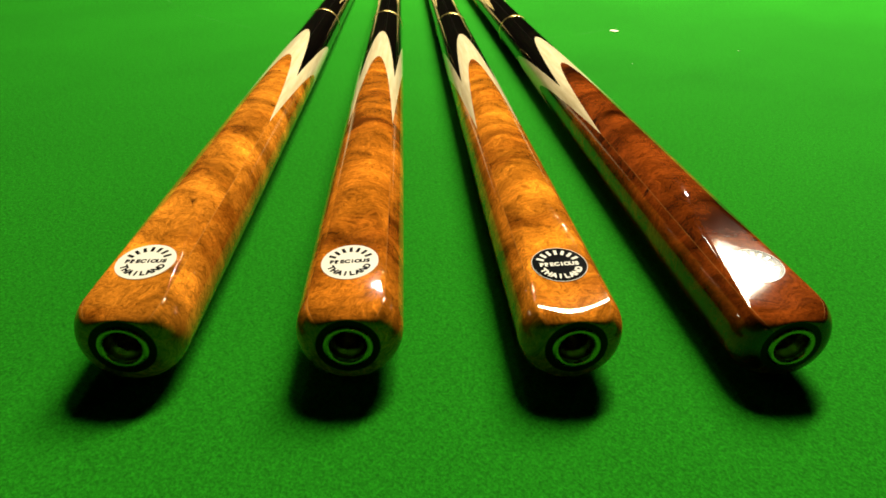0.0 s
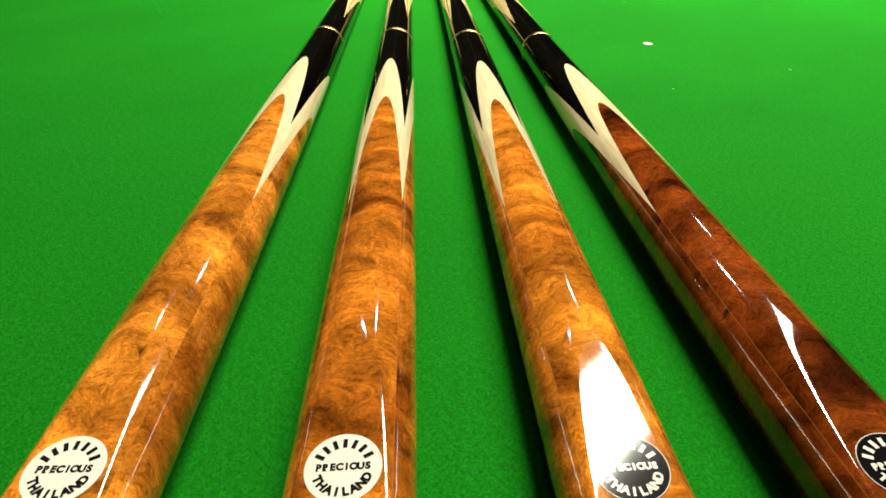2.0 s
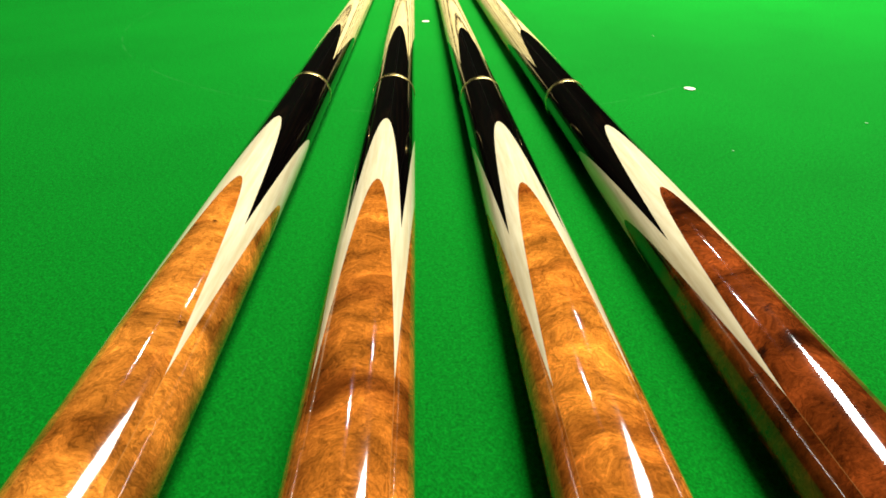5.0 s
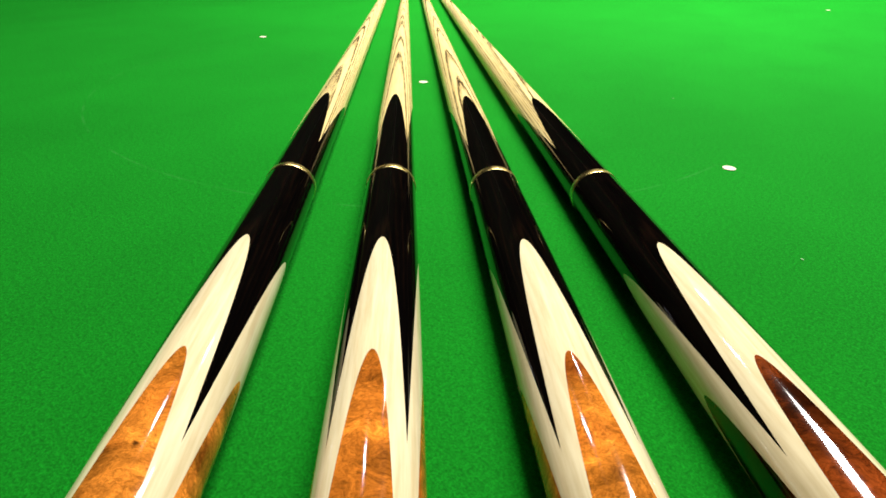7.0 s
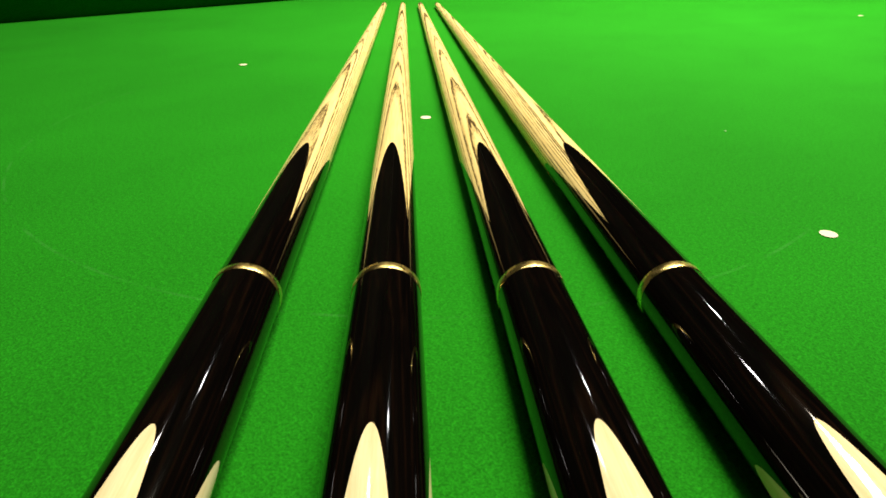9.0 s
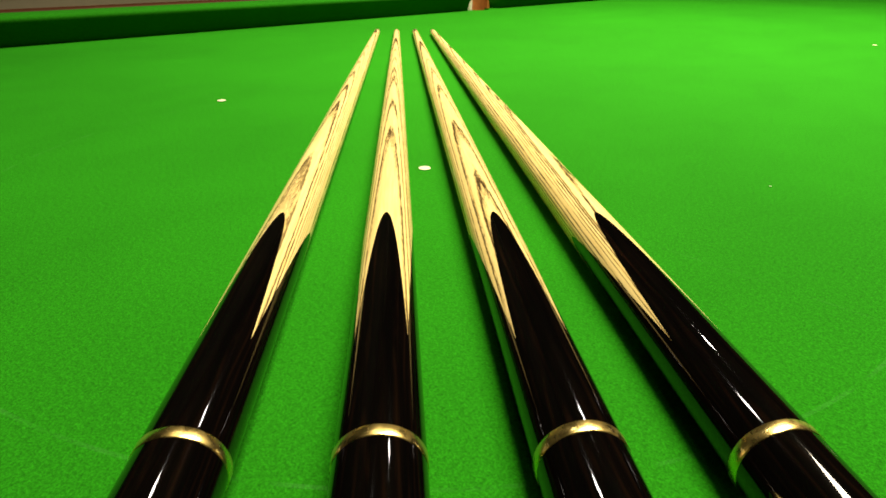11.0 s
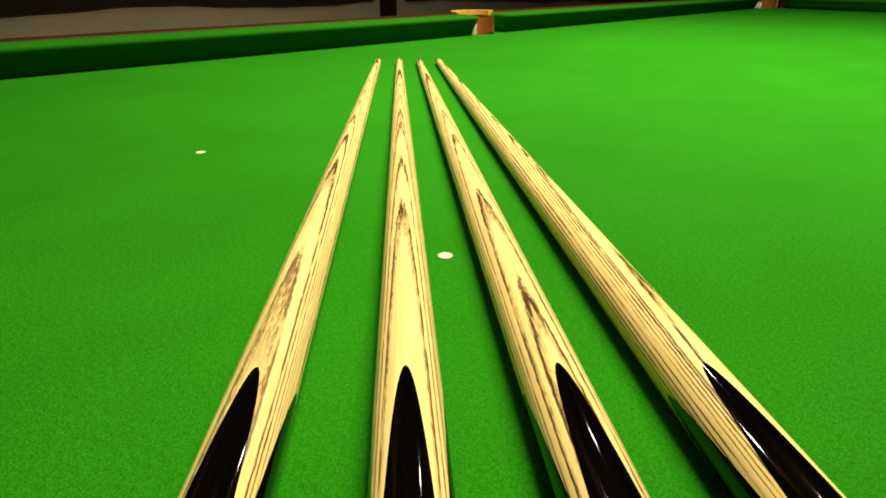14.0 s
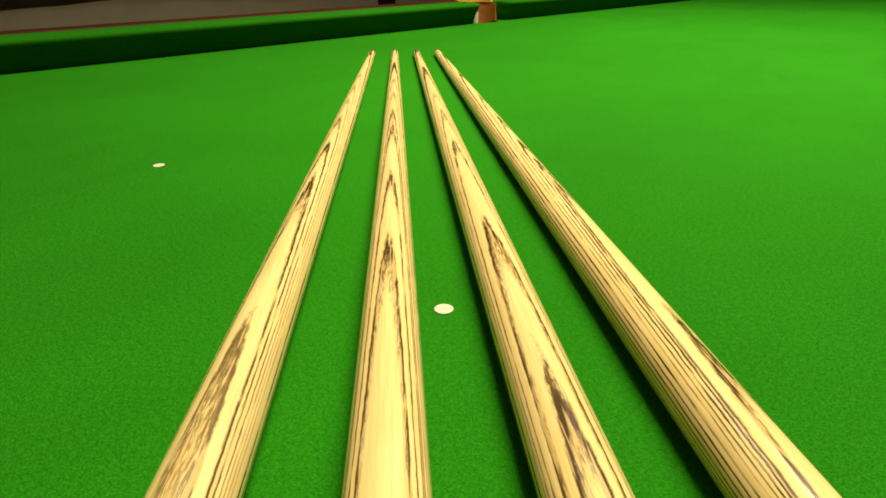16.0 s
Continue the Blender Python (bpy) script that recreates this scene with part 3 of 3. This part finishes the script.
def cue(label, burl, ash, dark_badge, slip):
    """One cue. slip: how far its butt is cut short of the others', so that all its joints stand nearer the end."""
    burl_edge, maple_edge, ash_edge = tongue(0.2500 - slip, 0.1410 - slip), tongue(0.3216 - slip, 0.2163 - slip), tongue(0.5517 - slip, 0.4487 - slip)
    ring0, ring1, length = 0.4000 - slip, 0.4043 - slip, LENGTH - slip
    root = tagged(new("snooker_cue"), label, "cue", "cues laid side by side")
    for q in range(4):
        mid = q * math.pi / 2
        sheet("burl_panel", level(0.0), burl_edge, mid - math.pi / 4, mid + math.pi / 4, 96 if q == 0 else 40, 240 if q == 0 else 110, burl, root, power=1.35)
    full = (-math.pi / 4, 7 * math.pi / 4)
    sheet("maple_splice", burl_edge, maple_edge, *full, 192, 14, MAPLE, root, "cream maple splice veneer")
    sheet("ebony_sleeve", maple_edge, level(ring0), *full, 192, 14, EBONY, root, "glossy ebony splice below the joint")
    sheet("ebony_splice", level(ring1), ash_edge, *full, 192, 14, EBONY, root, "glossy ebony splice points above the joint")
    sheet("shaft", ash_edge, level(length - 0.017), *full, 192, 40, ash, root, "pale ash shaft with dark arched grain")
    rr = float(np.interp(ring0, S_KNOTS, R_KNOTS))
    lathe("joint_ring", [(rr - 0.0006, ring0 - 0.0002), (rr + 0.00005, ring0), (rr + 0.0002, ring0 + 0.0004), (rr + 0.0002, ring1 - 0.0004), (rr - 0.0001, ring1), (rr - 0.0008, ring1 + 0.0002)],
          BRASS, root, "brass joint ring", 96)
    # butt end: burl rim coloured dark for its shade, black disc, brass socket
    phi = np.linspace(0, 2 * math.pi, 97)[:-1]
    rim = surface(np.zeros(96), phi)
    inner = np.stack([0.0084 * np.sin(phi), 0 * phi, 0.0084 * np.cos(phi)], -1)
    inner = np.where(np.linalg.norm(rim, axis=1, keepdims=True) < 0.0084, rim * 0.98, inner)
    verts = np.concatenate([rim, inner])
    faces = [(i, (i + 1) % 96, 96 + (i + 1) % 96, 96 + i) for i in range(96)]
    mesh_object("butt_rim", verts, faces, SHADED_RIM, root, "rounded burl rim of the butt, coloured dark for its shade")
    core = np.concatenate([inner, np.stack([0.0064 * np.sin(phi), 0 * phi, 0.0064 * np.cos(phi)], -1)])
    mesh_object("butt_disc", core, faces, BUTT_BLACK, root, "black disc round the socket")
    thread = [(0.0066, 0.0002), (0.0066, -0.0003), (0.0063, -0.0006), (0.0052, -0.0006), (0.0049, -0.0002), (0.0048, 0.0005)]
    thread += [(0.0048, 0.0030), (0.0043, 0.0034)]
    for i in range(7):
        thread += [(0.0043, 0.0036 + i * 0.0011), (0.0039, 0.0041 + i * 0.0011)]
    thread += [(0.0036, 0.0120), (0.0036, 0.0210), (0.0001, 0.0212)]
    socket = lathe("brass_socket", thread[:6], SOCKET_BRASS, root, "dull brass extension socket", 56)
    lathe("socket_thread", thread[5:], THREAD, socket, "dark threaded bore of the socket", 56)
    # tip end
    r1 = float(np.interp(length - 0.017, S_KNOTS, R_KNOTS))
    lathe("ferrule", [(r1 - 0.0001, length - 0.017), (r1 + 0.0001, length - 0.0165), (0.0048, length - 0.006), (0.0030, length - 0.006)], BRASS, root, "brass ferrule", 32)
    lathe("leather_tip", [(0.0047, length - 0.006), (0.0048, length - 0.004), (0.0040, length - 0.0015), (0.0022, length - 0.0003), (0.0001, length)], TIP_LEATHER, root, "small domed leather tip", 32)
    # badge
    n = 56
    ring_v = [on_flat(BADGE_R * math.cos(i * math.tau / n), BADGE_R * math.sin(i * math.tau / n), 0.00012) for i in range(n)]
    ring_l = [on_flat(BADGE_R * math.cos(i * math.tau / n), BADGE_R * math.sin(i * math.tau / n), -0.0003) for i in range(n)]
    badge = mesh_object("badge", ring_v + ring_l, [tuple(range(n))] + [(i, n + i, n + (i + 1) % n, (i + 1) % n) for i in range(n)], BADGE_BLACK if dark_badge else BADGE_WHITE,
                        root, "round black badge with white lettering" if dark_badge else "round white badge with black lettering", smooth=False)
    mesh_object("lettering", [on_flat(x, y, 0.00018) for x, y in WRITING[0]], WRITING[1], PAPER if dark_badge else INK, badge, smooth=False)
    hoop = [on_flat(r * math.cos(i * math.tau / n), r * math.sin(i * math.tau / n), 0.00018) for r in (BADGE_R * 0.995, BADGE_R * 0.975) for i in range(n)]
    if dark_badge:
        mesh_object("edge_ring", hoop, [(i, (i + 1) % n, n + (i + 1) % n, n + i) for i in range(n)], PAPER if dark_badge else INK, badge, smooth=False)
    return root


def arches(*rows):
    """Layers by the station of their apex on the shaft: (station, breadth in mm, strength)."""
    return [(float(np.interp(at, S_KNOTS, R_KNOTS)), broad / 1000, strong) for at, broad, strong in rows]


ASHES = [ash_material("ash_arched", 4, arches((0.649, 0.70, 0.85), (0.807, 0.35, 1), (0.884, 0.25, 1), (0.976, 0.20, 0.8), (1.048, 0.20, 0.6), (1.119, 0.20, 0.5), (1.205, 0.20, 0.5)), 0.0, 0.0019),
         ash_material("ash_centred", -1, arches((0.724, 0.45, 1), (0.823, 0.18, 0.9), (0.947, 0.28, 0.8), (0.994, 0.18, 0.8), (1.078, 0.20, 0.6), (1.162, 0.20, 0.5)), 3.1, 0.0017),
         ash_material("ash_curled", 2, arches((0.608, 0.34, 1), (0.739, 0.50, 1), (0.885, 0.25, 0.9), (0.989, 0.20, 0.7), (1.072, 0.20, 0.5)), 6.7, 0.0018, 0.0006),
         ash_material("ash_straight", -26, arches((0.660, 0.30, 1), (0.784, 0.15, 0.9), (0.823, 0.22, 1), (0.884, 0.25, 1), (0.967, 0.20, 0.9), (1.056, 0.20, 0.8)), 9.3, 0.0012, 0.0009)]
CUES = [
    # line of the axis: x, y at the butt, x, y at the tip; roll; what differs; slip; height of the axis at the butt
    (0.4599, -0.5106, -0.6190, 0.4682, -2, "amber burl snooker cue with white badge on green cloth", AMBER[0], ASHES[0], False, -0.0027, 0.0148),
    (0.5002, -0.4686, -0.5912, 0.4889, -4, "amber brown burl snooker cue with white badge on green cloth", AMBER[1], ASHES[1], False, -0.0009, 0.0154),
    (0.5415, -0.4234, -0.5565, 0.5021, -3.2, "golden burl snooker cue with black badge on green cloth", AMBER[2], ASHES[2], True, -0.0005, 0.0151),
    (0.5829, -0.3795, -0.5327, 0.5228, -5.7, "dark reddish burl snooker cue with black badge on green cloth", DARK_BURL, ASHES[3], True, 0.0016, 0.0149),
]
for x0, y0, x1, y1, roll, label, burl, ash, dark_badge, slip, high in CUES:
    c = cue(label, burl, ash, dark_badge, slip)
    way = math.degrees(math.atan2(y1 - y0, x1 - x0)) - 90
    drop = math.degrees(math.atan2(0.0049 - high, LENGTH))
    c.matrix_basis = pose(x0, y0, high, 0, 0, way) @ pose(0, 0, 0, drop, roll, 0) @ pose(0, slip, 0)
